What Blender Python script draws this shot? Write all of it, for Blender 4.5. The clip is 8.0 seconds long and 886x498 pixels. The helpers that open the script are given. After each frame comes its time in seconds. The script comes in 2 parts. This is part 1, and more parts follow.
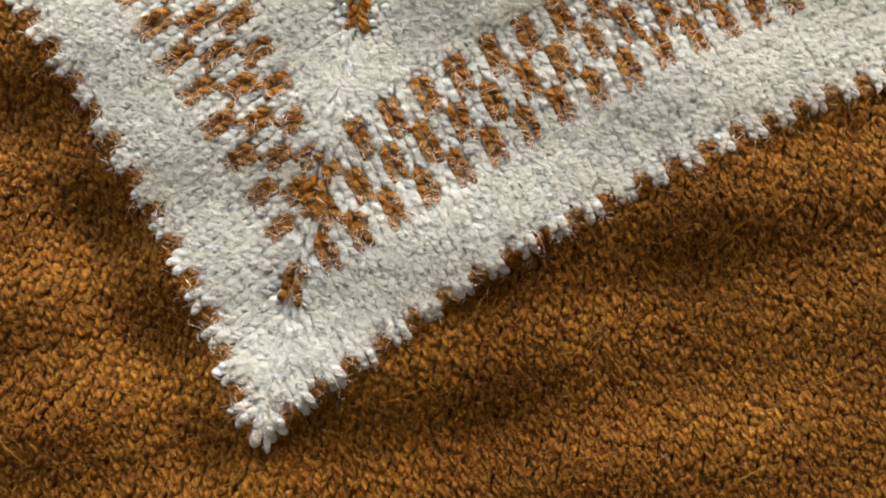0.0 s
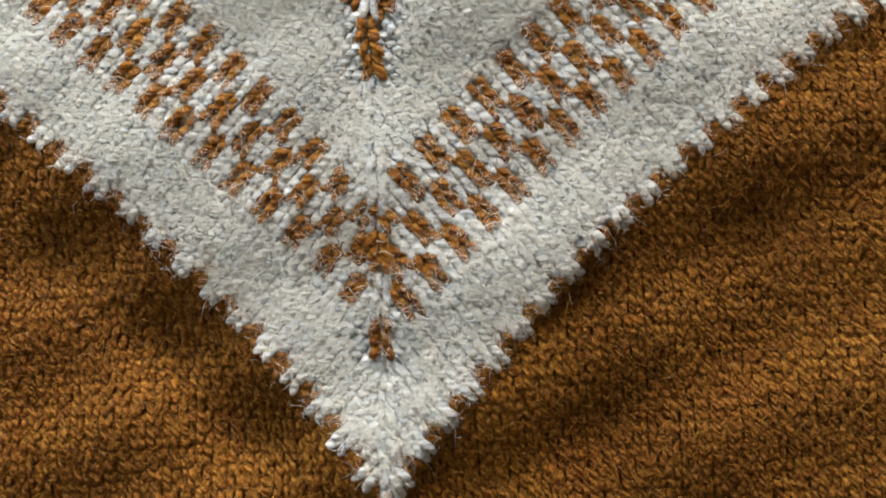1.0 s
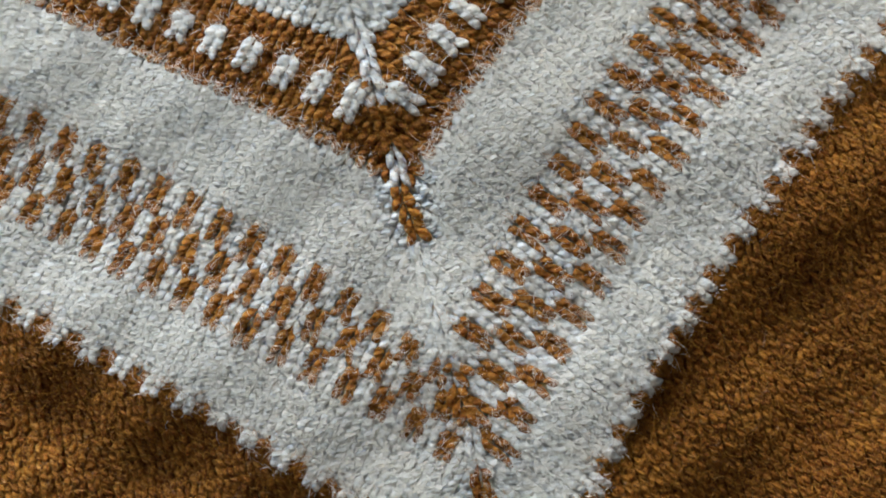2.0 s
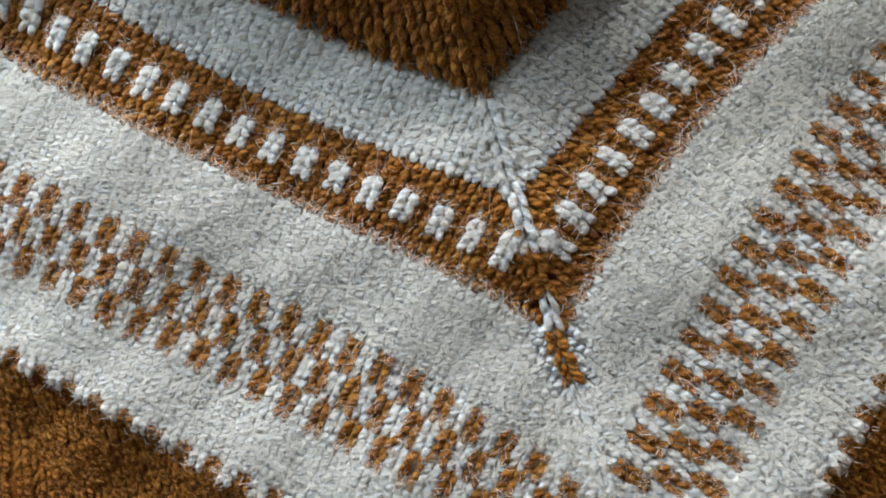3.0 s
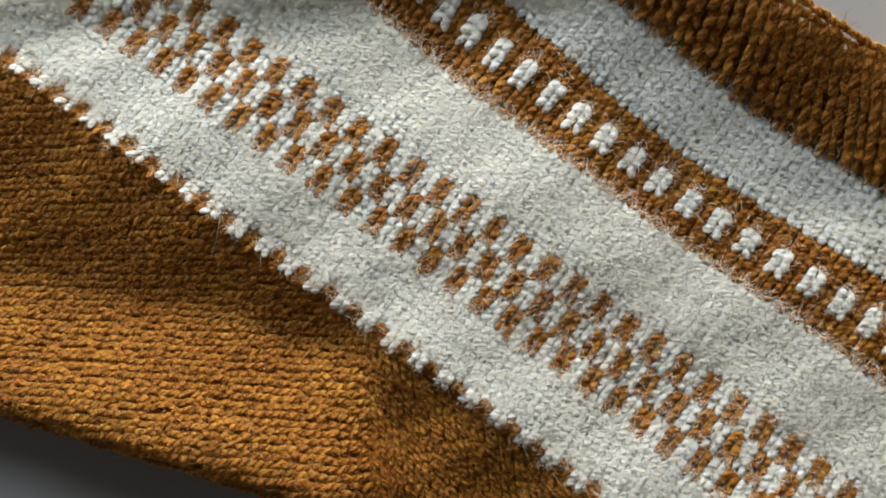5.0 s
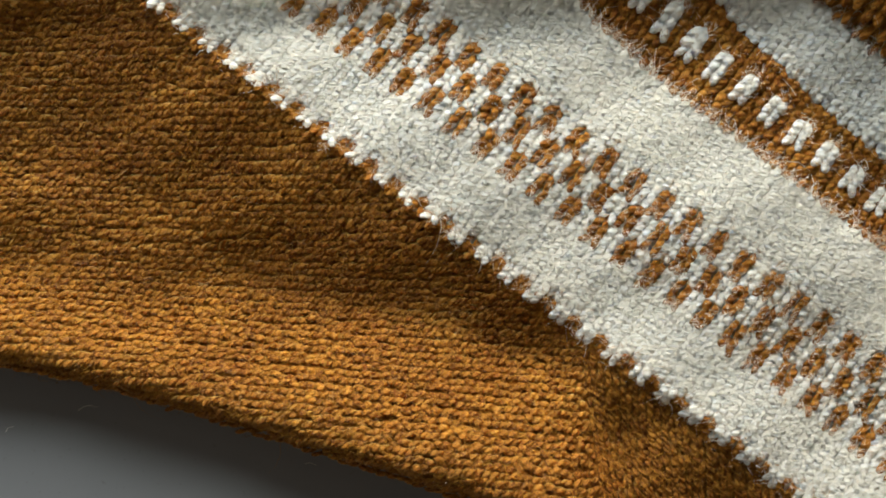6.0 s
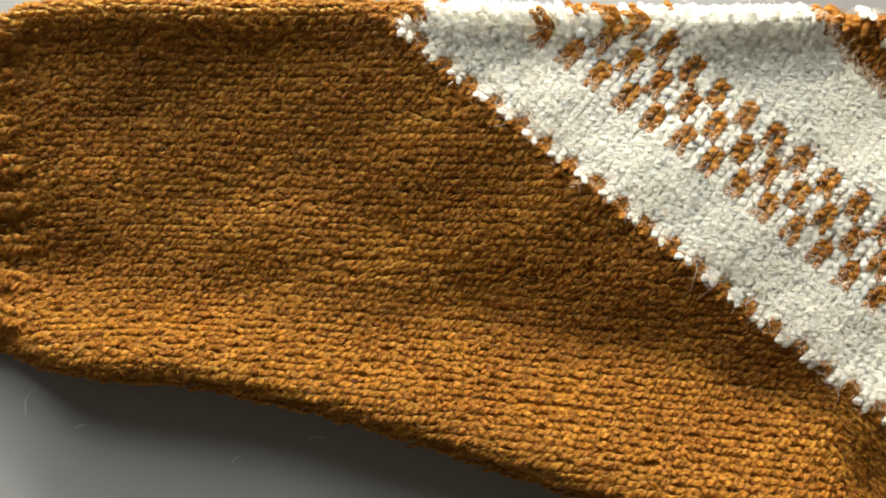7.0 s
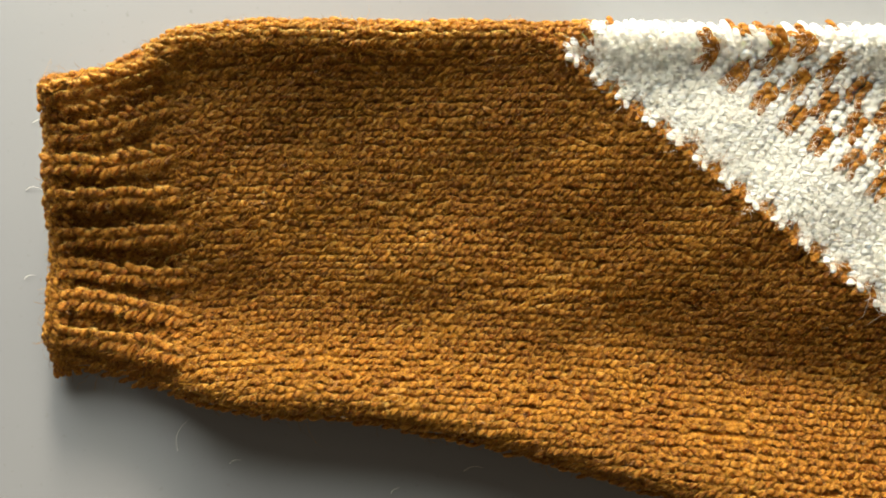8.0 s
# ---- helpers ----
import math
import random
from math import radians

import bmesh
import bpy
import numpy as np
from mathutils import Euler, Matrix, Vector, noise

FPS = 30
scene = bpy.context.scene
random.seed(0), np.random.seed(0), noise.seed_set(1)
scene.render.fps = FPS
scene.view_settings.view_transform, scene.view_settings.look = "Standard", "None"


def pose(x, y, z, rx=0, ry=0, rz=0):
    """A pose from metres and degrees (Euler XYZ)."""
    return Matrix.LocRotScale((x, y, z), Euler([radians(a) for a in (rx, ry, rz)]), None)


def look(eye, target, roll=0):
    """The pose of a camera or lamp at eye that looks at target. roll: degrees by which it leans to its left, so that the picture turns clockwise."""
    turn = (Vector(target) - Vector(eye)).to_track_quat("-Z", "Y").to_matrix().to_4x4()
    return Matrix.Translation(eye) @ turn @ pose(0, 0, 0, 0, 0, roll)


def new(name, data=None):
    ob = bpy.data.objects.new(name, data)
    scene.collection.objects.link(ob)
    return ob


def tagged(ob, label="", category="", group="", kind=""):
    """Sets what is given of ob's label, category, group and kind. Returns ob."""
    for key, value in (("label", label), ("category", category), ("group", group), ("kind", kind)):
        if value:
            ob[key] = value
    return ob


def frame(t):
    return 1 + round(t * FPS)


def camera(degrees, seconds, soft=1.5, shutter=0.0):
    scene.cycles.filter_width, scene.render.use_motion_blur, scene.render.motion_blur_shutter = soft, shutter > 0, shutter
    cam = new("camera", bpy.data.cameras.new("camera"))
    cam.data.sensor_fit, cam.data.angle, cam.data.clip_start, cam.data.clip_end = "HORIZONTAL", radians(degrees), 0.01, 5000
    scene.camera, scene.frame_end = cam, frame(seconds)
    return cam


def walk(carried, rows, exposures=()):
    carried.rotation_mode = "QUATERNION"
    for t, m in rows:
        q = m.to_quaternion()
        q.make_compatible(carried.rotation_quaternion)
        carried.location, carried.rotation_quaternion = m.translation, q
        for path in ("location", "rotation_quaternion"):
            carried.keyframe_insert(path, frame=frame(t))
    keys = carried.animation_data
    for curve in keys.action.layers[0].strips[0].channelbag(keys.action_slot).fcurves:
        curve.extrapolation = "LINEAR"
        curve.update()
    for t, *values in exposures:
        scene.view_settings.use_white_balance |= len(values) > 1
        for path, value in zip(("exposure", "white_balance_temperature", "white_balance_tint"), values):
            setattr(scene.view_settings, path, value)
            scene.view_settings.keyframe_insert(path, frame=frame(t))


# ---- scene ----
# A small hand-knitted sweater lying on a pale table, seen from about a hand's width above it.
# World: table top at z = 0, origin under the tip of the white V, +y towards the neck.
LIFT = 0.016          # mean height of the fabric over the table
cam = camera(53.2, 8.0, soft=1.85)
PATH = [
    (0.0, 0.02863, 0.02661, 0.13705, 3.81, 2.26, 12.25),
    (0.5, 0.01813, 0.02432, 0.13708, 3.79, 2.03, 6.21),
    (1.0, 0.01477, 0.02909, 0.13873, 3.52, 2.12, -2.74),
    (2.5, 0.00818, 0.06398, 0.14925, 4.34, 6.18, -17.34),
    (3.0, -0.00076, 0.07699, 0.15455, 4.74, 6.77, -16.45),
    (3.5, -0.01498, 0.08501, 0.16042, 5.34, 6.55, -13.79),
    (4.0, -0.03617, 0.09069, 0.16616, 5.93, 4.86, -10.05),
    (5.5, -0.11066, 0.09584, 0.17126, 7.94, 0.14, -4.67),
    (6.0, -0.13366, 0.09997, 0.16958, 7.74, -0.62, -4.06),
    (6.5, -0.15798, 0.10758, 0.16873, 6.78, -1.20, -3.48),
    (7.0, -0.18269, 0.11447, 0.16766, 6.37, -1.39, -2.84),
    (7.5, -0.20850, 0.12393, 0.16658, 4.81, -2.08, -2.82),
    (8.0, -0.21909, 0.12847, 0.16370, 4.38, -3.18, -3.75),
]
EXPOSURES = [(0.0, 0.78, 7350, 15), (1.0, 0.58, 6950, 14), (2.5, 0.42, 6300, 13), (4.0, 0.44, 6750, 12),
             (5.5, 0.48, 7250, 11), (8.0, 0.88, 8500, 11)]
walk(cam, [(t, pose(x, y, z + LIFT, rx, ry, rz)) for t, x, y, z, rx, ry, rz in PATH], EXPOSURES)

# ---- light: low sun through a window at the neck side, pale sky ----
SUN_UP, SUN_SIDE = 21.0, 6.0        # elevation, and turn from +y towards -x
world = bpy.data.worlds.new("world")
scene.world = world
world.use_nodes = True
wn = world.node_tree
sky = wn.nodes.new("ShaderNodeTexSky")
sky.sky_type = "NISHITA"
sky.sun_disc = False
sky.sun_elevation, sky.sun_rotation = radians(SUN_UP), radians(SUN_SIDE)
pale = wn.nodes.new("ShaderNodeHueSaturation")       # hazy, nearly white sky
pale.inputs["Saturation"].default_value = 0.2
wn.links.new(sky.outputs[0], pale.inputs["Color"])
warm = wn.nodes.new("ShaderNodeMix")                 # warm tint on the all-round light, standing in for an unseen room's walls
warm.data_type, warm.blend_type = "RGBA", "MULTIPLY"
warm.inputs[0].default_value, warm.inputs[7].default_value = 1.0, (1.0, 0.90, 0.74, 1)
wn.links.new(pale.outputs[0], warm.inputs[6])
wn.links.new(warm.outputs[2], wn.nodes["Background"].inputs[0])
wn.nodes["Background"].inputs[1].default_value = 0.036
sun = new("sun", bpy.data.lights.new("sun", "SUN"))
sun.data.energy, sun.data.angle, sun.data.color = 3.0, radians(11.0), (1.0, 0.97, 0.90)
toward = Vector((math.sin(radians(SUN_SIDE)) * math.cos(radians(SUN_UP)),
                 math.cos(radians(SUN_SIDE)) * math.cos(radians(SUN_UP)), math.sin(radians(SUN_UP))))
sun.matrix_world = look(toward * 2, (0, 0, 0))
# added lamp nearest to the cuff, for skylight of an unseen window beside the table
window = new("window_light", bpy.data.lights.new("window_light", "AREA"))
window.data.shape, window.data.size, window.data.size_y = "RECTANGLE", 0.3, 0.4
window.data.energy, window.data.color = 4.4, (0.82, 0.94, 1.0)
window.matrix_world = look((-0.31, 0.58, 0.24), (-0.12, 0.10, 0.0))


# ---- materials ----
def material(name):
    m = bpy.data.materials.new(name)
    m.use_nodes = True
    return m, m.node_tree, m.node_tree.nodes["Principled BSDF"]


def mixed(nt, fac, a, b):
    """A colour mix of a and b (colours or sockets) by the socket fac."""
    n = nt.nodes.new("ShaderNodeMix")
    n.data_type = "RGBA"
    nt.links.new(fac, n.inputs[0])
    for socket, v in ((n.inputs[6], a), (n.inputs[7], b)):
        if isinstance(v, tuple):
            socket.default_value = (*v, 1)
        else:
            nt.links.new(v, socket)
    return n.outputs[2]


def noise_node(nt, scale, detail=2.0, vector=None, stretch=None):
    n = nt.nodes.new("ShaderNodeTexNoise")
    n.inputs["Scale"].default_value, n.inputs["Detail"].default_value = scale, detail
    if vector is not None:
        if stretch:
            mp = nt.nodes.new("ShaderNodeMapping")
            mp.inputs["Scale"].default_value = stretch
            nt.links.new(vector, mp.inputs[0])
            vector = mp.outputs[0]
        nt.links.new(vector, n.inputs["Vector"])
    return n.outputs[0]


def ramp(nt, fac, low, high):
    n = nt.nodes.new("ShaderNodeMapRange")
    n.inputs[1].default_value, n.inputs[2].default_value = low, high
    nt.links.new(fac, n.inputs[0])
    return n.outputs[0]


def wool(name, dark, mean, light, sheen, depth, relief, gloss):
    """Twisted fuzzy yarn: colour by leg, by patch and along the fibres; plies as relief."""
    m, nt, p = material(name)
    geo = nt.nodes.new("ShaderNodeNewGeometry")
    tc = nt.nodes.new("ShaderNodeTexCoord")
    obj, uv = tc.outputs["Object"], tc.outputs["UV"]
    col = mixed(nt, geo.outputs["Random Per Island"], dark, light)
    col = mixed(nt, ramp(nt, noise_node(nt, 60, 3, obj), 0.35, 0.65), col, mean)
    fibre = noise_node(nt, 1.0, 3, uv, (5, 26, 1))
    col = mixed(nt, ramp(nt, fibre, 0.4, 0.75), col, light)
    col = mixed(nt, ramp(nt, noise_node(nt, 900, 2, obj), 0.62, 0.8), col, dark)
    speck = noise_node(nt, 2600, 3, obj)
    col = mixed(nt, ramp(nt, speck, 0.56, 0.70), col, light)
    col = mixed(nt, ramp(nt, speck, 0.44, 0.32), col, dark)
    nt.links.new(col, p.inputs["Base Color"])
    p.inputs["Roughness"].default_value = 0.65
    p.inputs["Specular IOR Level"].default_value = gloss
    p.inputs["Subsurface Weight"].default_value = depth
    p.inputs["Subsurface Radius"].default_value = (1.0, 0.85, 0.7)
    p.inputs["Subsurface Scale"].default_value = 0.003
    p.inputs["Sheen Weight"].default_value = sheen
    p.inputs["Sheen Roughness"].default_value = 0.4
    nt.links.new(col, p.inputs["Sheen Tint"])
    wave = nt.nodes.new("ShaderNodeTexWave")
    wave.bands_direction = "DIAGONAL"
    wave.inputs["Scale"].default_value, wave.inputs["Distortion"].default_value = 1.3, 1.5
    nt.links.new(uv, wave.inputs["Vector"])
    add = nt.nodes.new("ShaderNodeMath")
    nt.links.new(wave.outputs["Fac"], add.inputs[0])
    nt.links.new(noise_node(nt, 3600, 3, obj), add.inputs[1])
    bump = nt.nodes.new("ShaderNodeBump")
    bump.inputs["Strength"].default_value, bump.inputs["Distance"].default_value = relief, 0.0006
    nt.links.new(add.outputs[0], bump.inputs["Height"])
    nt.links.new(bump.outputs[0], p.inputs["Normal"])
    return m


def hair(name, deep, colour, gloss):
    """Loose fibres: a thin glossy strand that lets some light through."""
    m, nt, p = material(name)
    geo = nt.nodes.new("ShaderNodeNewGeometry")
    col = mixed(nt, geo.outputs["Random Per Island"], deep, colour)
    nt.links.new(col, p.inputs["Base Color"])
    p.inputs["Roughness"].default_value = 0.26
    p.inputs["Specular IOR Level"].default_value = gloss
    thin = nt.nodes.new("ShaderNodeBsdfTranslucent")
    nt.links.new(col, thin.inputs[0])
    mix = nt.nodes.new("ShaderNodeMixShader")
    mix.inputs[0].default_value = 0.5
    nt.links.new(p.outputs[0], mix.inputs[1])
    nt.links.new(thin.outputs[0], mix.inputs[2])
    nt.links.new(mix.outputs[0], nt.nodes["Material Output"].inputs["Surface"])
    return m


BROWN = wool("mustard_brown_wool", (0.086, 0.019, 0.004), (0.160, 0.045, 0.008), (0.450, 0.192, 0.030), 0.0, 0.6, 0.9, 0.12)
WHITE = wool("cream_white_wool", (0.82, 0.80, 0.71), (0.885, 0.87, 0.80), (0.94, 0.935, 0.89), 0.3, 1.0, 0.8, 0.25)
BROWN_HAIR = hair("brown_fibre", (0.12, 0.032, 0.005), (0.60, 0.30, 0.05), 0.2)
WHITE_HAIR = hair("white_fibre", (0.86, 0.85, 0.78), (0.96, 0.955, 0.93), 1.0)
YARNS = [BROWN, WHITE]

table_mat, nt, p = material("pale_table_laminate")
tc = nt.nodes.new("ShaderNodeTexCoord")
col = mixed(nt, ramp(nt, noise_node(nt, 9, 4, tc.outputs["Object"]), 0.35, 0.7), (0.20, 0.212, 0.235), (0.23, 0.242, 0.265))
col = mixed(nt, ramp(nt, noise_node(nt, 700, 2, tc.outputs["Object"]), 0.66, 0.8), col, (0.18, 0.185, 0.20))
nt.links.new(col, p.inputs["Base Color"])
p.inputs["Roughness"].default_value = 0.6
p.inputs["Specular IOR Level"].default_value = 0.3


# ---- the sweater's plan, in millimetres ----
rng = np.random.default_rng(5)
STITCH, ROW = 2.5, 1.75
LEFT_END, RIGHT_END, HEM = -104.0, 108.0, -46.0
# level lines of the yoke, from its outer edge to the collar: a + b X + c X^2/100 + d (1 - exp(-X/15))
LEVELS = {
    -1: np.array([(-3.6, .894, 0, 14.3), (26.2, .942, -.011, 1.95), (45.4, .826, .051, 12.4),
                  (75.7, .712, .186, 6.2), (101.0, .673, .388, 0), (119.4, .747, .359, 0)]),
    1: np.array([(-1.4, 1.116, -.285, 3.4), (23.2, 1.133, -.285, -1.3), (49.5, 1.075, -.306, -.3),
                 (74.4, .98, -.43, 0), (100.1, .67, 0, 0), (119.8, .62, 0, 0)]),
}
BAND_ROWS = [10, 9, 13, 9, 8]          # edge, checks, white, spotted band, white
SLOPE = {-1: radians(42), 1: radians(37.5)}
FOLD = 175.5                          # the shoulder line, where the sleeve turns over to the back


def level(side, k, X):
    a, b, c, d = LEVELS[side][k]
    return a + b * X + c * X * X / 100 + d * (1 - np.exp(-X / 15))


def row_line(side, r, X):
    """Height y of the yoke's row line r, counted from the outer edge."""
    for k, n in enumerate(BAND_ROWS):
        if r <= n or k == 4:
            return level(side, k, X) + (level(side, k + 1, X) - level(side, k, X)) * r / n
        r -= n


def edge_of_yoke(x):
    return np.where(x < 0, level(-1, 0, np.abs(x)), level(1, 0, np.abs(x)))


def edge_of_collar(x):
    return np.where(x < 0, level(-1, 5, np.abs(x)), level(1, 5, np.abs(x)))


def sleeve_top(x):
    return np.interp(x, [-286, -270, -262, -254, -240, -215, -172, -120, -60], [178.5, 180, 183.5, 186.7, 187.3, 185.8, 183.8, 180.5, 177])


def sleeve_foot(x):
    return np.interp(x, [-286, -277, -265, -257, -246, -230, -204, -178, -148, -124, -104], [121.6, 121.4, 117.2, 113.6, 110.4, 108.9, 102.2, 92.9, 81.8, 72.8, 65])


def cuff_end(y):
    return np.interp(y, [118, 122, 130, 150, 180], [-283.4, -285.0, -286.0, -284.4, -281.8])


def soft_step(v, a, b):
    s = np.clip((v - a) / (b - a), 0, 1)
    return s * s * (3 - 2 * s)


def bell(v, mid, half):
    return np.exp(-((v - mid) / half) ** 2)


def swell(x, y, seed):
    """Gentle folds, at two scales."""
    return (np.sin(x * .071 + y * .043 + seed) * np.sin(y * .083 - x * .021 + 2 * seed)
            + 0.5 * np.sin(x * .16 - y * .11 + 3 * seed) * np.sin(y * .19 + x * .05 + seed))


def edge_gap(x, y):
    """Distance in from the outline."""
    left = np.where(y > sleeve_foot(x) - 3, (x - cuff_end(y)) * 1.7, x - LEFT_END)
    foot = np.where(x < LEFT_END, y - sleeve_foot(x), 60.0)
    body = np.where(x >= LEFT_END, np.where(y < 68, x - LEFT_END, 60.0), 60.0)
    shoulder = np.where(x < -40, sleeve_top(x) - y, np.where(x > 40, 172 - y, 60.0))
    return np.minimum.reduce([left, foot, body, shoulder, RIGHT_END - x, y - HEM])


def surface(x, y):
    """Height of the fabric over the table, millimetres."""
    x, y = np.asarray(x, float), np.asarray(y, float)
    h = 16.0 + 1.15 * swell(x, y, 1.3) - 0.09 * np.maximum(x - 15, 0) - 0.06 * np.maximum(x - 8, 0) * soft_step(y, 50, 90)
    foot = y - sleeve_foot(x)
    on_sleeve = 1 - soft_step(x, -112, -98)
    below = edge_of_yoke(x) - y                      # how far under the white edge
    in_yoke = soft_step(-below, -1.0, 2.5)
    # sleeve: crest near its foot, a hollow above it, a raised fold along the shoulder
    full = soft_step(x, -215, -130)                 # the sleeve swells towards the underarm
    hollow_at = 22 + 12 * full
    upper = np.minimum(edge_of_yoke(x), sleeve_top(x))
    h += on_sleeve * (1 - in_yoke) * ((5.6 * soft_step(x, -272, -250) + 6.5 * full) * bell(foot, 5, 8 + 6 * full) - 3.4 * bell(foot, hollow_at, 11)
                                         - 0.20 * np.clip(upper - np.maximum(y, sleeve_foot(x) + hollow_at), 0, 40) + 1.5)
    h -= 4.5 * bell(foot, 1, 5) * (1 - soft_step(x, -266, -252))      # the cuff rolls under at its foot
    h += (1 - soft_step(x, -70, -40)) * 3.0 * bell(y, sleeve_top(x) - 5, 5)
    # body: it dips under the thicker yoke and rises again
    on_body = (1 - on_sleeve) * (1 - in_yoke)
    hollow = np.where(x < 0, -2.6 * bell(below, 17, 11), -2.4 * bell(below, 30, 20))
    h += on_body * (hollow - 0.065 * np.clip(below, 0, 80) + 1.3 * swell(x, y, 4.1))
    h += in_yoke * 0.25
    # shoulders stand higher beside the neck: unseen ridge added to shade the collar
    h += 5.0 * bell(y, 180, 12) * soft_step(x, -85, -50) * (1 - soft_step(x, -26, -8))
    # collar rims raised; the right one put up to cast shade on the yoke
    rim = soft_step(y - edge_of_collar(x), -2, 20)
    h += np.where(x < 0, 6.5 * rim * soft_step(-x, 5, 28), 5.0 * soft_step(x, 3, 18) * soft_step(y - edge_of_collar(x), -1, 12))
    # collar: a thick rib
    rise = y - edge_of_collar(x)
    h += np.where(np.abs(x) < 62, 2.2 * soft_step(rise, -0.5, 2.5) + 0.38 * np.clip(rise - 2, 0, 26), 0)
    h = 0.5 * (h + 4 + np.sqrt((h - 4) ** 2 + 4))      # never below the layer that lies on the table
    gap = np.clip(edge_gap(x, y) / 5.5, 0, 1)
    return 2.0 + (h - 2.0) * np.sqrt(np.maximum(1 - (1 - gap) ** 2, 0))


# ---- stitches ----
SIDES, RINGS = 8, 6
SPLAY = 0.07


def leg(side):
    """One leg of a stitch: rings of points in units of stitch width, row height and yarn thickness; and its UVs."""
    s = np.array([0, 0.2, 0.42, 0.66, 0.88, 1.0])
    cx = side * (0.225 + 0.055 * s)
    cy = -0.50 + 1.80 * s
    cz = np.array([-0.85, -0.35, 0.06, 0.26, 0.22, 0.0])
    r = 0.245 * np.array([0.40, 0.75, 0.96, 1.0, 0.78, 0.16])
    a = np.linspace(0, 2 * np.pi, SIDES, endpoint=False)
    out = np.stack([cx[:, None] + np.cos(a) * r[:, None], cy[:, None] + 0 * a, cz[:, None] * 0.42 + 0.78 * np.sin(a) * r[:, None]], -1)
    uv = np.stack([s[:, None] + 0 * a, (a / (2 * np.pi))[None] + 0 * s[:, None]], -1)
    return out.reshape(-1, 3), uv.reshape(-1, 2)


LEGS = [leg(-1), leg(1)]
LEG_FACES = np.array([[i * SIDES + j, i * SIDES + (j + 1) % SIDES, (i + 1) * SIDES + (j + 1) % SIDES, (i + 1) * SIDES + j]
                      for i in range(RINGS - 1) for j in range(SIDES)])


class Knit:
    """Collects stitches: place, across and along directions, sizes, yarn."""

    def __init__(self):
        self.rows = []

    def add(self, x, y, ax, ay, cx, cy, w, h, yarn, lift=0.0, fat=1.0, key=0, zone=1):
        self.rows.append((x, y, ax, ay, cx, cy, w, h, yarn, lift, fat, key, zone))

    def array(self):
        return np.array(self.rows, float).reshape(-1, 13)


def lifted(x, y, ux, uy):
    """The unit direction on the fabric over the plan direction u."""
    e = 0.5
    dz = (surface(x + ux * e, y + uy * e) - surface(x - ux * e, y - uy * e)) / (2 * e)
    v = np.stack([ux, uy, np.clip(dz, -0.8, 0.8)], -1)
    return v / np.linalg.norm(v, axis=1, keepdims=True)


def frames_of(T):
    a, c = lifted(T[:, 0], T[:, 1], T[:, 2], T[:, 3]), lifted(T[:, 0], T[:, 1], T[:, 4], T[:, 5])
    n = np.cross(a, c)
    n *= np.sign(n[:, 2:3])
    n /= np.linalg.norm(n, axis=1, keepdims=True)
    return a, c, n


def fill_mesh(name, verts, faces, mats, index=None, uv=None):
    """A mesh from arrays; verts in millimetres."""
    me = bpy.data.meshes.new(name)
    nf, k = faces.shape
    me.vertices.add(len(verts))
    me.vertices.foreach_set("co", (verts * 0.001).astype(np.float32).ravel())
    me.loops.add(nf * k)
    me.loops.foreach_set("vertex_index", faces.astype(np.int32).ravel())
    me.polygons.add(nf)
    me.polygons.foreach_set("loop_start", np.arange(0, nf * k, k, dtype=np.int32))
    me.polygons.foreach_set("use_smooth", np.ones(nf, dtype=bool))
    for m in mats:
        me.materials.append(m)
    if index is not None:
        me.polygons.foreach_set("material_index", index.astype(np.int32))
    if uv is not None:
        layer = me.uv_layers.new(name="yarn")
        layer.data.foreach_set("uv", uv[faces.ravel()].astype(np.float32).ravel())
    me.update(calc_edges=True)
    return me


def stitch_mesh(name, T, splay=0.0):
    """All stitches of T as real yarn legs in one mesh; splay: how far the legs part towards their ends."""
    a, c, n = frames_of(T)
    x, y = T[:, 0], T[:, 1]
    base = np.stack([x, y, surface(x, y) + T[:, 9]], -1)
    V, UV, F, I = [], [], [], []
    count = 0
    for way, (pts, uv) in zip((-1, 1), LEGS):
        m = len(T)
        loose = np.where(T[:, 8] > 0, 0.6, 0.88)      # the brown yarn is knitted less evenly
        w = (T[:, 6] * rng.normal(1, .05, m))[:, None, None]
        h = (T[:, 7] * (1 + loose * rng.normal(0, .09, m)))[:, None, None]
        lean = (loose * rng.normal(0, .32, m) / T[:, 6])[:, None, None]
        fat = (T[:, 10] * rng.normal(1, .09, m))[:, None, None]
        jig = rng.normal(0, .17, (m, 1, 3)) * (1, 1.2, 0.8) * loose[:, None, None]
        mid = pts.reshape(RINGS, SIDES, 3).mean(1).repeat(SIDES, 0)
        P = mid[None] + (pts - mid)[None] * fat
        verts = (base[:, None] + jig + a[:, None] * w * (P[..., :1] + (lean + way * splay) * (P[..., 1:2] - 0.3)) + c[:, None] * (h * mid[None, :, 1:2])
                 + n[:, None] * w * P[..., 2:3] * np.where(T[:, 8] > 0, 0.55, 0.62)[:, None, None])
        V.append(verts.reshape(-1, 3))
        UV.append(np.tile(uv, (m, 1)) + np.repeat(rng.random((m, 2)) * 7, len(pts), 0))
        F.append((LEG_FACES[None] + (np.arange(m) * len(pts))[:, None, None] + count).reshape(-1, 4))
        I.append(np.repeat(T[:, 8], len(LEG_FACES)))
        count += m * len(pts)
    return fill_mesh(name, np.concatenate(V), np.concatenate(F), YARNS, np.concatenate(I), np.concatenate(UV))


def part(name, mesh, parent, label=""):
    ob = new(name, mesh)
    ob.parent = parent
    return tagged(ob, label) if label else ob


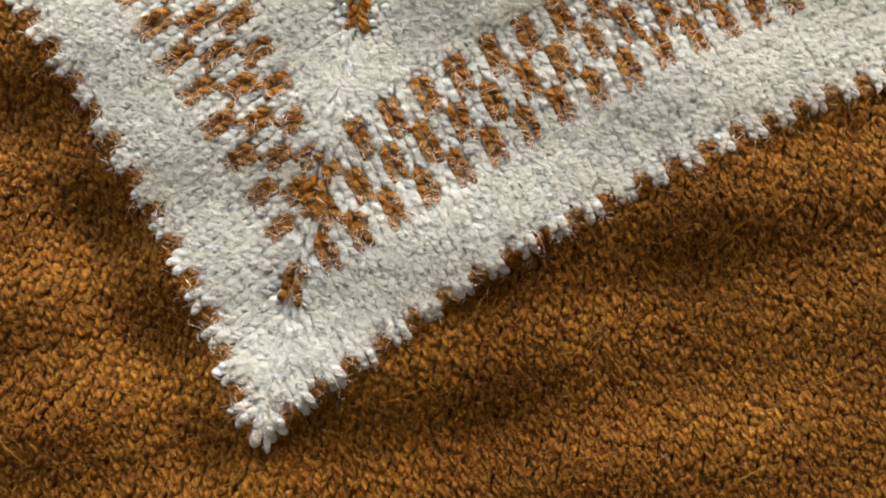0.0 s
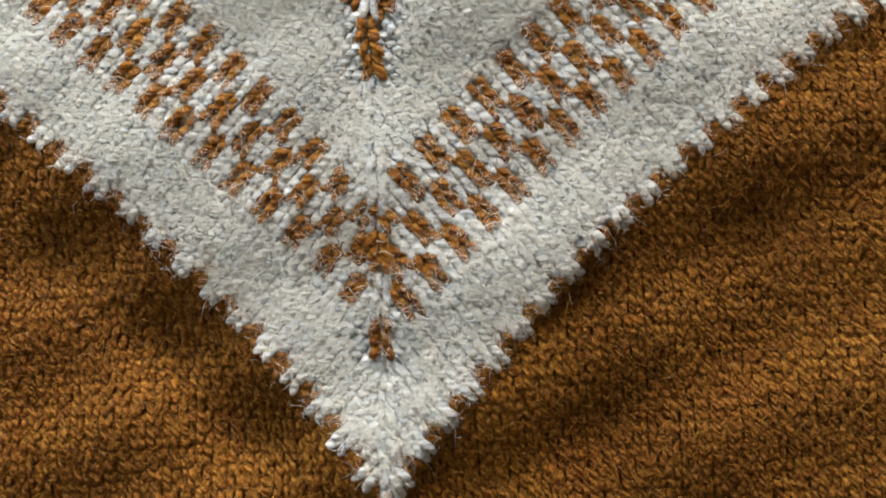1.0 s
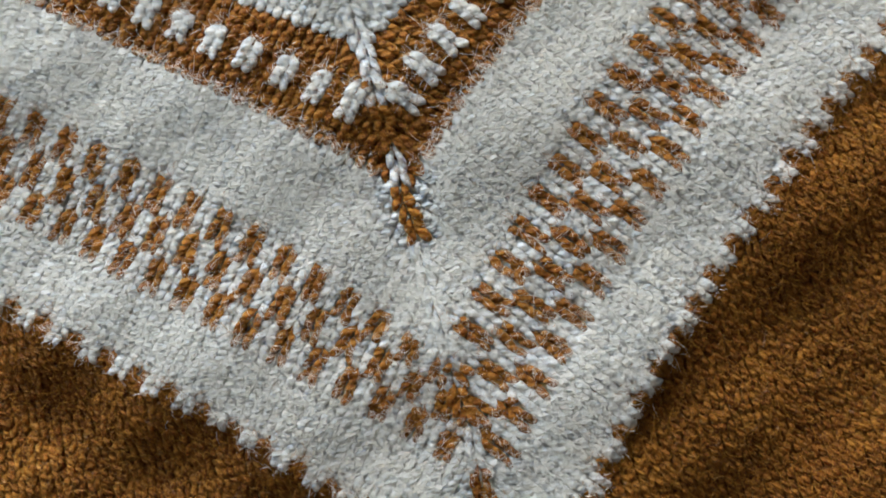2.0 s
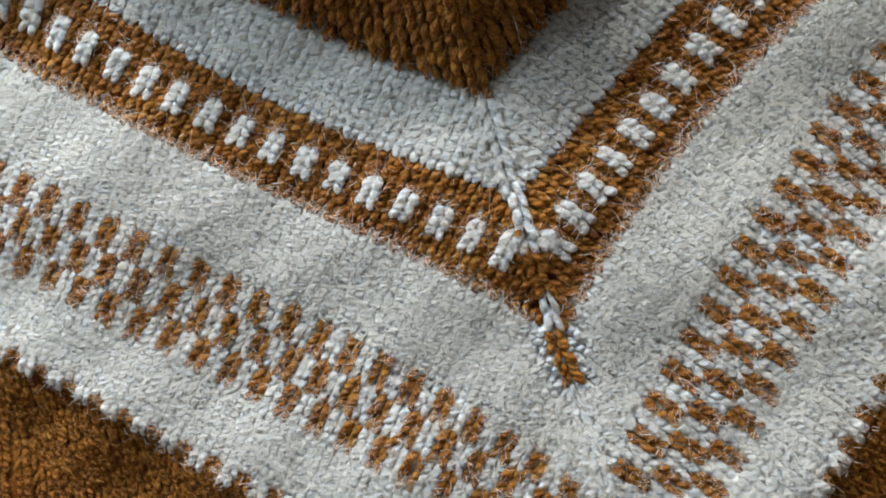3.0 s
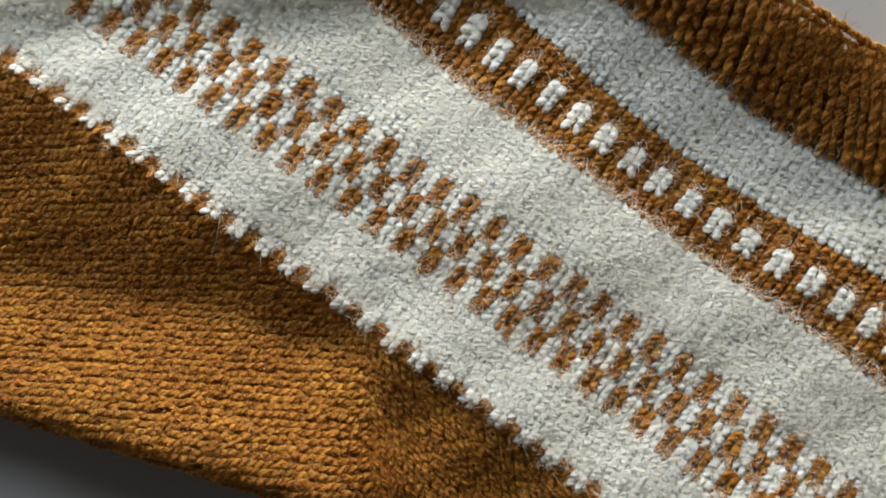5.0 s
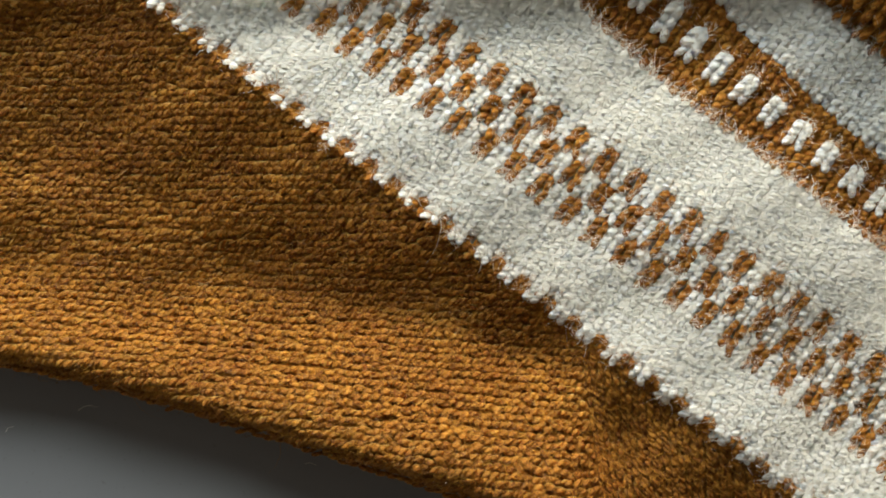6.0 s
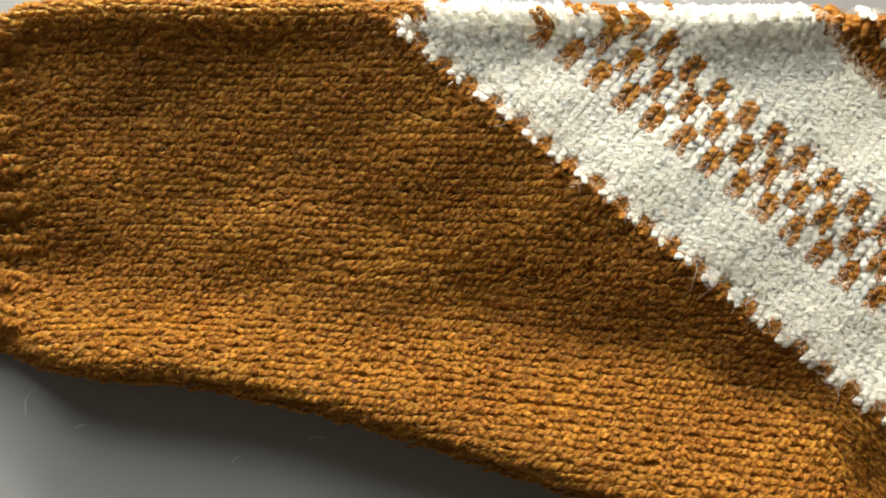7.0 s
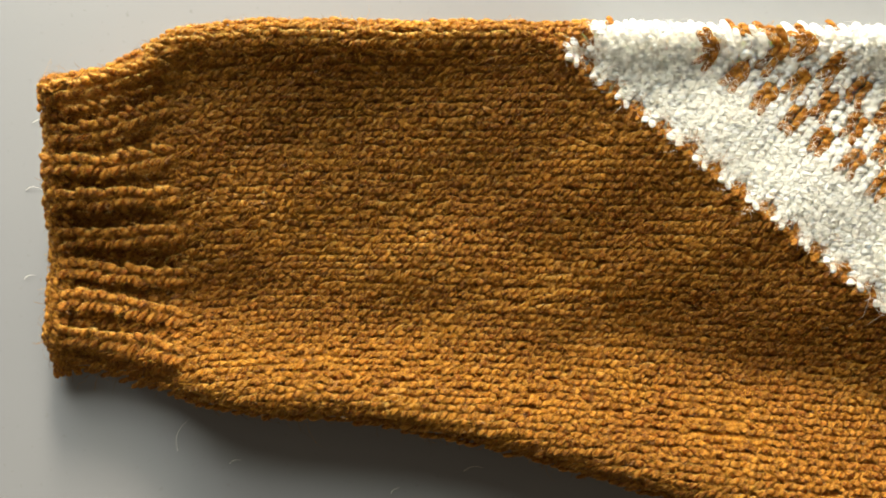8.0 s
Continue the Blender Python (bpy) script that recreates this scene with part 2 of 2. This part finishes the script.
sweater = tagged(new("sweater"), "small hand-knitted mustard brown and cream sweater lying flat on a table", "sweater")

# yoke: rows follow the V, columns stand square to it and vanish in the middle line
yoke = Knit()
TOTAL = sum(BAND_ROWS)


def yarn_of(r, j):
    """0 brown, 1 white; and a key for the motif, 0 for plain ground."""
    if r < 10:
        return (0, 0) if r < 2 and j % 2 else (1, 0)
    if r < 19:
        sub = (r - 10) // 3
        return (0, 1000 + sub * 200 + j) if (j + sub) % 2 == 0 else (1, 0)
    if 32 <= r < 41:
        return (1, 3000 + j) if 35 <= r < 38 and j % 2 == 0 else (0, 0)
    return 1, 0


# columns along the band, number and place, for the edge, the checks and the spotted band
COLUMNS = {
    -1: [((-40, -119.3), (90, 283.7)), ((-40, -125.7), (12, 37.3), (36, 112.5), (48, 150.7), (64, 205.5), (90, 294)), ((-40, -62), (0, 64.0), (4, 76.5), (30, 165.0), (90, 369))],
    1: [((-40, -103.5), (90, 280)), ((-40, -89.6), (90, 310.8)), ((-40, -68), (0, 57.9), (6, 75.9), (12, 95.0), (20, 122.3), (90, 400))],
}
for side in (-1, 1):
    th = SLOPE[side]
    grid = np.linspace(0, 215, 1400)
    for r in range(TOTAL):
        line, upper = row_line(side, r + 0.5, grid), row_line(side, r + 1.5, grid)
        along = grid * math.cos(th) + line * math.sin(th)
        numbers, places = np.array(COLUMNS[side][0 if r < 10 else 1 if r < 19 else 2], float).T
        for j in range(-40, 90):
            at, pitch = np.interp(j, numbers, places), np.interp(j + 0.5, numbers, places) - np.interp(j - 0.5, numbers, places)
            if at < along[0] + 1.1 or at > along[-1]:
                continue
            X = np.interp(at, along, grid)
            Y = np.interp(X, grid, line)
            if X > (190 if side < 0 else RIGHT_END - 1):
                break
            if side < 0 and Y > FOLD + 0.5 or side > 0 and Y > 168:
                break
            tall = (np.interp(X, grid, upper) - Y) * math.cos(th)
            yarn, key = yarn_of(r, j)
            put = dict(w=pitch, h=min(max(tall, 1.4), 2.4), yarn=yarn, key=key * side, zone=0 if r < 2 or 9 <= r < 20 or 33 <= r < 40 else 1,
                       fat=1.12 if key >= 3000 else 1.0, lift=0.5 if key >= 3000 or (r < 2 and yarn) else 0.15 if 1000 <= key < 2000 else 0.0)
            yoke.add(side * X, Y, side * math.cos(th), math.sin(th), side * math.sin(th), -math.cos(th), **put)
            # past the shoulder line the back of the yoke mirrors the front
            if side < 0 and Y > 2 * FOLD - sleeve_top(-X) + 2.2 and X > 46:
                put["key"] = 0
                yoke.add(-X, 2 * FOLD - Y, -math.cos(th), -math.sin(th), -math.sin(th), math.cos(th), **put)

# middle line of the V: one column of large raised stitches
middle = Knit()
y = 117.5
while y > 1.0:
    brown = 21.5 < y < 27.5 or 36 < y < 43 or 66.5 < y < 76 or 82 < y < 91.5
    arrow = 77 < y < 81.5 or 93.5 < y < 98.5          # large white decreases inside the spotted band
    w, h, lift = (3.2, 2.8, 0.3) if arrow else (3.3, 2.0, 0.3) if brown else (3.2, 2.5, 0.2 if y > 99 else 0.0)
    middle.add(0.3 * math.sin(y * 0.4), y, 1, 0, 0, -1, w, h, 0 if brown else 1, lift, 1.0)
    y -= h

# body: upright columns below the yoke
body = Knit()
x = LEFT_END + 0.5
while x < RIGHT_END:
    y = float(edge_of_yoke(np.array(x))) + 1.2
    y = ROW * math.floor(y / ROW)
    while y > HEM:
        body.add(x, y, 1, 0, 0, -1, STITCH, ROW, 0)
        y -= ROW
    x += STITCH

# sleeve: columns run from the shoulder to the cuff
sleeve = Knit()
x = LEFT_END - 1.0
while x > -260.5:
    top, foot = float(sleeve_top(x)), float(sleeve_foot(x))
    spread = 1 + 0.25 * ((top - foot) / 66 - 1)
    j = 0
    while True:
        y = top - 1.0 - j * STITCH * spread
        if y < foot + 2.8:
            break
        fold = min(y, 2 * FOLD - y)
        if fold < float(edge_of_yoke(np.array(x))) + 1.4:
            tilt = math.radians(-2.2) - 0.22 * soft_step((top - y) / (top - foot), 0.3, 1.0) * float(soft_step(x, -240, -130))
            sleeve.add(x, y, math.sin(tilt), -math.cos(tilt), -math.cos(tilt), -math.sin(tilt), STITCH * spread, ROW, 0)
        j += 1
    slant = math.atan2(float(sleeve_foot(x + 3)) - float(sleeve_foot(x - 3)), 6)
    sleeve.add(x, foot + 1.7, math.sin(slant), -math.cos(slant), -math.cos(slant), -math.sin(slant), STITCH, ROW, 0)
    x -= ROW

# cuff: single rib along the arm
cuff = Knit()
RIBS = 19
x = -258.5
while x > -281:
    lo, hi = float(sleeve_foot(x)) + 1.6, float(sleeve_top(x)) - 0.5
    for j in range(RIBS):
        y = lo + (hi - lo) * j / (RIBS - 1)
        knit = j % 2 == 0
        if x > float(cuff_end(y)) + 3.6:
            cuff.add(x, y + 0.5 * math.sin(x * .17 + j), 0, -1, -1, 0.02 * math.sin(j), 3.0 if j in (0, RIBS - 1) or not knit else 4.0, ROW + 0.1, 0,
                     0.0 if j in (0, RIBS - 1) else 0.8 if knit else -1.1, 0.85 if knit else 1.0, key=j + 1)
    x -= ROW
for k, (inset, drop) in enumerate(((3.7, -0.2), (2.4, 0.0), (1.1, -0.4))):        # cast-on edge: three rounds of chain across the rib ends
    y = float(sleeve_foot(-283)) + 1.4
    while y < float(sleeve_top(-283)) - 0.6:
        wave = 0.35 * math.sin(y * 1.0 + k)
        cuff.add(float(cuff_end(y)) + inset + wave, y, 1, 0, 0, -1, 2.8, ROW, 0, drop, 1.1, key=RIBS + 1 + k)
        y += ROW * 0.9
# collar: single rib that fans out round the V
collar = Knit()
for side in (-1, 1):
    grid = np.linspace(0, 80, 800)
    line = level(side, 5, grid)
    run = np.concatenate([[0], np.cumsum(np.hypot(np.diff(grid), np.diff(line)))])
    j = 0 if side < 0 else 1
    while j * 2.5 < run[-1]:
        X, Y = np.interp(j * 2.5, run, grid), np.interp(j * 2.5, run, line)
        turn = radians(30) * min(1, X / 45)
        m = 0
        while m < 14:
            px, py = X - math.sin(turn) * m * 2.15, Y + 0.8 + math.cos(turn) * m * 2.15
            if py > 140.8 + 0.72 * px or px < -0.5 or py > 176:
                break
            knit = j % 2 == 0
            collar.add(side * px, py, side * math.cos(turn), math.sin(turn), side * math.sin(turn), -math.cos(turn),
                       3.6 if knit else 2.4, 2.3, 0, 0.8 if knit else -1.4, 1.0, key=side * (j + 1))
            m += 1
        j += 1

for side in (-1, 1):        # cast-off edge of the neck: a chain along the V
    x = 0.6
    while x < 46:
        collar.add(side * x, 141.4 + 0.72 * x, side * -0.584, 0.811, side * 0.811, 0.584, 3.0, 1.9, 0, 0.5, 1.1, key=side * 900)
        x += 1.5

T_yoke = yoke.array()
plain = T_yoke[T_yoke[:, 11] == 0]


def split(T, at, n):
    """The n stitches nearest to a place of the plan, and the rest."""
    order = np.argsort(np.hypot(T[:, 0] - at[0], T[:, 1] - at[1]), kind="stable")
    return T[order[:n]], T[order[n:]]


near_yoke, far_yoke = split(plain, (0, 20), 300)
near_body, far_body = split(body.array(), (10, 5), 300)
near_sleeve, far_sleeve = split(sleeve.array(), (-175, 140), 300)
yoke_ob = tagged(part("patterned_yoke", stitch_mesh("patterned_yoke", far_yoke, SPLAY), sweater, "cream V-shaped yoke with brown checks and a spotted band"), kind="stuff")
body_ob = tagged(part("body_panel", stitch_mesh("body_panel", far_body, 0.08), sweater, "mustard brown stocking-stitch body"), kind="stuff")
sleeve_ob = tagged(part("sleeve", stitch_mesh("sleeve", far_sleeve, 0.08), sweater, "mustard brown stocking-stitch sleeve"), kind="stuff")
for T, parent, splay in ((near_yoke, yoke_ob, SPLAY), (near_body, body_ob, 0.08), (near_sleeve, sleeve_ob, 0.08), (middle.array(), yoke_ob, 0.12)):
    for k in range(len(T)):
        part("stitch", stitch_mesh("stitch", T[k:k + 1], splay), parent)
cuff_ob = new("ribbed_cuff")
collar_ob = new("ribbed_collar")
for ob, K, label in ((cuff_ob, cuff, "ribbed mustard brown cuff"), (collar_ob, collar, "ribbed dark brown V collar")):
    ob.parent = sweater
    tagged(ob, label)
    T = K.array()
    for key in np.unique(T[:, 11]):
        part("rib", stitch_mesh("rib", T[T[:, 11] == key], 0.08), ob)


# ---- the cloth under the stitches: closes the gaps and reaches down to the table ----
def lining_mesh():
    step = 1.5
    xs, ys = np.arange(-287, RIGHT_END + 1, step), np.arange(HEM - 2, 188, step)
    gx, gy = np.meshgrid(xs, ys, indexing="ij")
    keep = edge_gap(gx, gy) > 1.2
    keep &= (gx > -268) | (np.minimum(gy - sleeve_foot(gx), sleeve_top(gx) - gy) > 2.0)
    neck = gy > 141.2 + 0.72 * np.abs(gx)
    keep &= ~(neck & (np.abs(gx) < 60))
    ribbed = (gx < -259) | ((gy > edge_of_collar(gx)) & (np.abs(gx) < 60))
    z = np.where(keep, np.maximum(surface(gx, gy) - np.where(ribbed, 2.4, 0.8), 0.5), 0.3)
    verts = np.stack([gx, gy, z], -1).reshape(-1, 3)
    nx, ny = gx.shape
    ident = np.arange(nx * ny).reshape(nx, ny)
    quads = np.stack([ident[:-1, :-1], ident[1:, :-1], ident[1:, 1:], ident[:-1, 1:]], -1).reshape(-1, 4)
    k = keep.ravel()[quads].sum(1)
    quads = quads[k > 0]
    mx, my = verts[quads].mean(1)[:, 0], verts[quads].mean(1)[:, 1]
    fy = np.where(mx < -46, np.minimum(my, 2 * FOLD - my), my)
    low = np.where(mx < 0, level(-1, 3, np.abs(mx)), level(1, 3, np.abs(mx)))
    high = np.where(mx < 0, level(-1, 4, np.abs(mx)), level(1, 4, np.abs(mx)))
    white = (fy > edge_of_yoke(mx)) & (fy < edge_of_collar(mx)) & ~((fy > low) & (fy < high))
    used, flat = np.unique(quads, return_inverse=True)
    return fill_mesh("lining", verts[used], flat.reshape(-1, 4), YARNS, white.astype(int))


part("lining", lining_mesh(), sweater, "inner side of the knitted cloth")


# ---- motifs: each check and each spot of the pattern on its own ----
for key in np.unique(T_yoke[:, 11]):
    if key:
        T = T_yoke[T_yoke[:, 11] == key]
        name = "white_spot" if abs(key) >= 3000 else "brown_check"
        part(name, stitch_mesh(name, T, SPLAY), yoke_ob)


# ---- loose fibres ----
def fuzz_mesh(name, T, count, length, mat, stand=0.25, n=4):
    pick = T[rng.integers(0, len(T), count)]
    x0, y0 = pick[:, 0] + rng.normal(0, 1.1, count), pick[:, 1] + rng.normal(0, 1.1, count)
    ang = rng.uniform(0, 2 * np.pi, count)
    bend = rng.normal(0, 1.3, count)
    size = length * rng.lognormal(0, .45, count)
    rise = rng.gamma(2.0, stand, count)
    wide = rng.uniform(.016, .040, count)
    pts = []
    px, py = x0.copy(), y0.copy()
    for i in range(n):
        s = i / (n - 1)
        z = surface(x0, y0) * (1 - s) + surface(px, py) * s + pick[:, 9] + 0.45 + (0.5 + rise) * math.sin(math.pi * (0.08 + 0.80 * s))
        pts.append(np.stack([px, py, z], -1))
        px, py = px + np.cos(ang + bend * s) * size / (n - 1), py + np.sin(ang + bend * s) * size / (n - 1)
    pts = np.stack(pts, 1)
    side = np.stack([-np.sin(ang), np.cos(ang), rng.normal(0, .6, count)], -1)[:, None]
    taper = np.interp(np.linspace(0, 1, n), [0, .6, 1], [1, .9, .25])[None, :, None]
    off = side * wide[:, None, None] * taper
    verts = np.stack([pts - off, pts + off], 2).reshape(-1, 3)
    F = np.array([[2 * i, 2 * i + 1, 2 * i + 3, 2 * i + 2] for i in range(n - 1)])
    faces = (F[None] + (np.arange(count) * 2 * n)[:, None, None]).reshape(-1, 4)
    return fill_mesh(name, verts, faces, [mat])


T_brown = np.concatenate([T_yoke[(T_yoke[:, 8] == 0) & (rng.random(len(T_yoke)) < 0.15)], body.array(), sleeve.array(), cuff.array(), collar.array()])
bare = (np.abs(T_yoke[:, 0]) < 4.5) & (bell(T_yoke[:, 1], 24.5, 5) + bell(T_yoke[:, 1], 72, 7) > 0.3)
T_white = T_yoke[(T_yoke[:, 8] == 1) & (T_yoke[:, 12] == 1) & ~bare]
T_mixed = T_yoke[(T_yoke[:, 8] == 1) & (T_yoke[:, 12] == 0)]
tagged(part("brown_fuzz", fuzz_mesh("brown_fuzz", T_brown, 42000, 1.6, BROWN_HAIR, n=3), sweater), kind="stuff")
tagged(part("white_fuzz", fuzz_mesh("white_fuzz", np.concatenate([T_white] * 6 + [T_mixed] + [middle.array()[(middle.array()[:, 8] == 1) & (middle.array()[:, 9] <= 0)]] * 2), 36000, 1.9, WHITE_HAIR, n=3), sweater), kind="stuff")

# short halo on the two-coloured rows
T_dark = np.concatenate([T_yoke[(T_yoke[:, 8] == 0) & (T_yoke[:, 12] == 0)]] + [middle.array()[middle.array()[:, 8] == 0]])
tagged(part("brown_halo", fuzz_mesh("brown_halo", T_dark, 18000, 0.85, BROWN_HAIR), sweater), kind="stuff")
tagged(part("white_halo", fuzz_mesh("white_halo", T_mixed, 24000, 1.25, WHITE_HAIR, n=3), sweater), kind="stuff")

# dense short nap over all the yarn
tagged(part("brown_nap", fuzz_mesh("brown_nap", T_brown, 70000, 1.15, BROWN_HAIR, 0.2, 3), sweater), kind="stuff")
tagged(part("white_nap", fuzz_mesh("white_nap", np.concatenate([T_white] * 2 + [T_mixed]), 58000, 1.2, WHITE_HAIR, 0.25, 3), sweater), kind="stuff")

# long stray hairs that stand off the cloth
T_rim = np.concatenate([T_brown, T_brown[edge_gap(T_brown[:, 0], T_brown[:, 1]) < 4].repeat(4, 0)])
tagged(part("brown_stray_hair", fuzz_mesh("brown_stray_hair", T_rim, 1500, 4.0, BROWN_HAIR, 0.6), sweater), kind="stuff")
tagged(part("white_stray_hair", fuzz_mesh("white_stray_hair", T_white, 1500, 4.0, WHITE_HAIR, 0.8), sweater), kind="stuff")


# ---- bits of wool fallen on the table ----
def loose_fibre(x, y, turn, size):
    n = 10
    s = np.linspace(0, 1, n)
    px = size * (s - 0.5)
    py = size * 0.16 * np.sin(s * 3.4) + 0
    pz = 0.08 + 0.35 * np.sin(s * math.pi)
    ring = np.linspace(0, 2 * np.pi, 5, endpoint=False)
    r = 0.05 * (1 - 0.6 * s)[:, None]
    V = np.stack([px[:, None] + 0 * ring, py[:, None] + np.cos(ring) * r, pz[:, None] + np.sin(ring) * r], -1).reshape(-1, 3)
    F = np.array([[i * 5 + j, i * 5 + (j + 1) % 5, (i + 1) * 5 + (j + 1) % 5, (i + 1) * 5 + j] for i in range(n - 1) for j in range(5)])
    ob = new("loose_fibre", fill_mesh("loose_fibre", V, F, [WHITE_HAIR]))
    ob.matrix_world = pose(x * 0.001, y * 0.001, 0, 0, 0, turn)
    return tagged(ob, "tiny curled white wool fibre on the table", "fibre", "loose fibres")


for x, y, turn, size in ((-287.6, 172, 5, 3.0), (-289.2, 158.5, 2, 3.2), (-290.5, 141, 20, 2.2), (-262, 108, 70, 6.5), (-252, 102, 15, 2.4),
                         (-205, 97, 8, 4.0), (-221, 94, 35, 2.0), (-160, 82.5, -10, 2.2)):
    loose_fibre(x, y, turn, size)

# ---- the table ----
bm = bmesh.new()
bmesh.ops.create_cube(bm, size=1, matrix=Matrix.LocRotScale((-0.09, 0.06, -0.0125), None, (1.3, 0.9, 0.025)))
bmesh.ops.bevel(bm, geom=[e for e in bm.edges if abs(e.verts[0].co.z - e.verts[1].co.z) < 0.001], offset=0.003, segments=2, affect="EDGES")
me = bpy.data.meshes.new("table_top")
bm.to_mesh(me)
bm.free()
me.materials.append(table_mat)
tagged(new("table_top", me), "plain pale grey table top under the sweater", "table top", kind="structure")
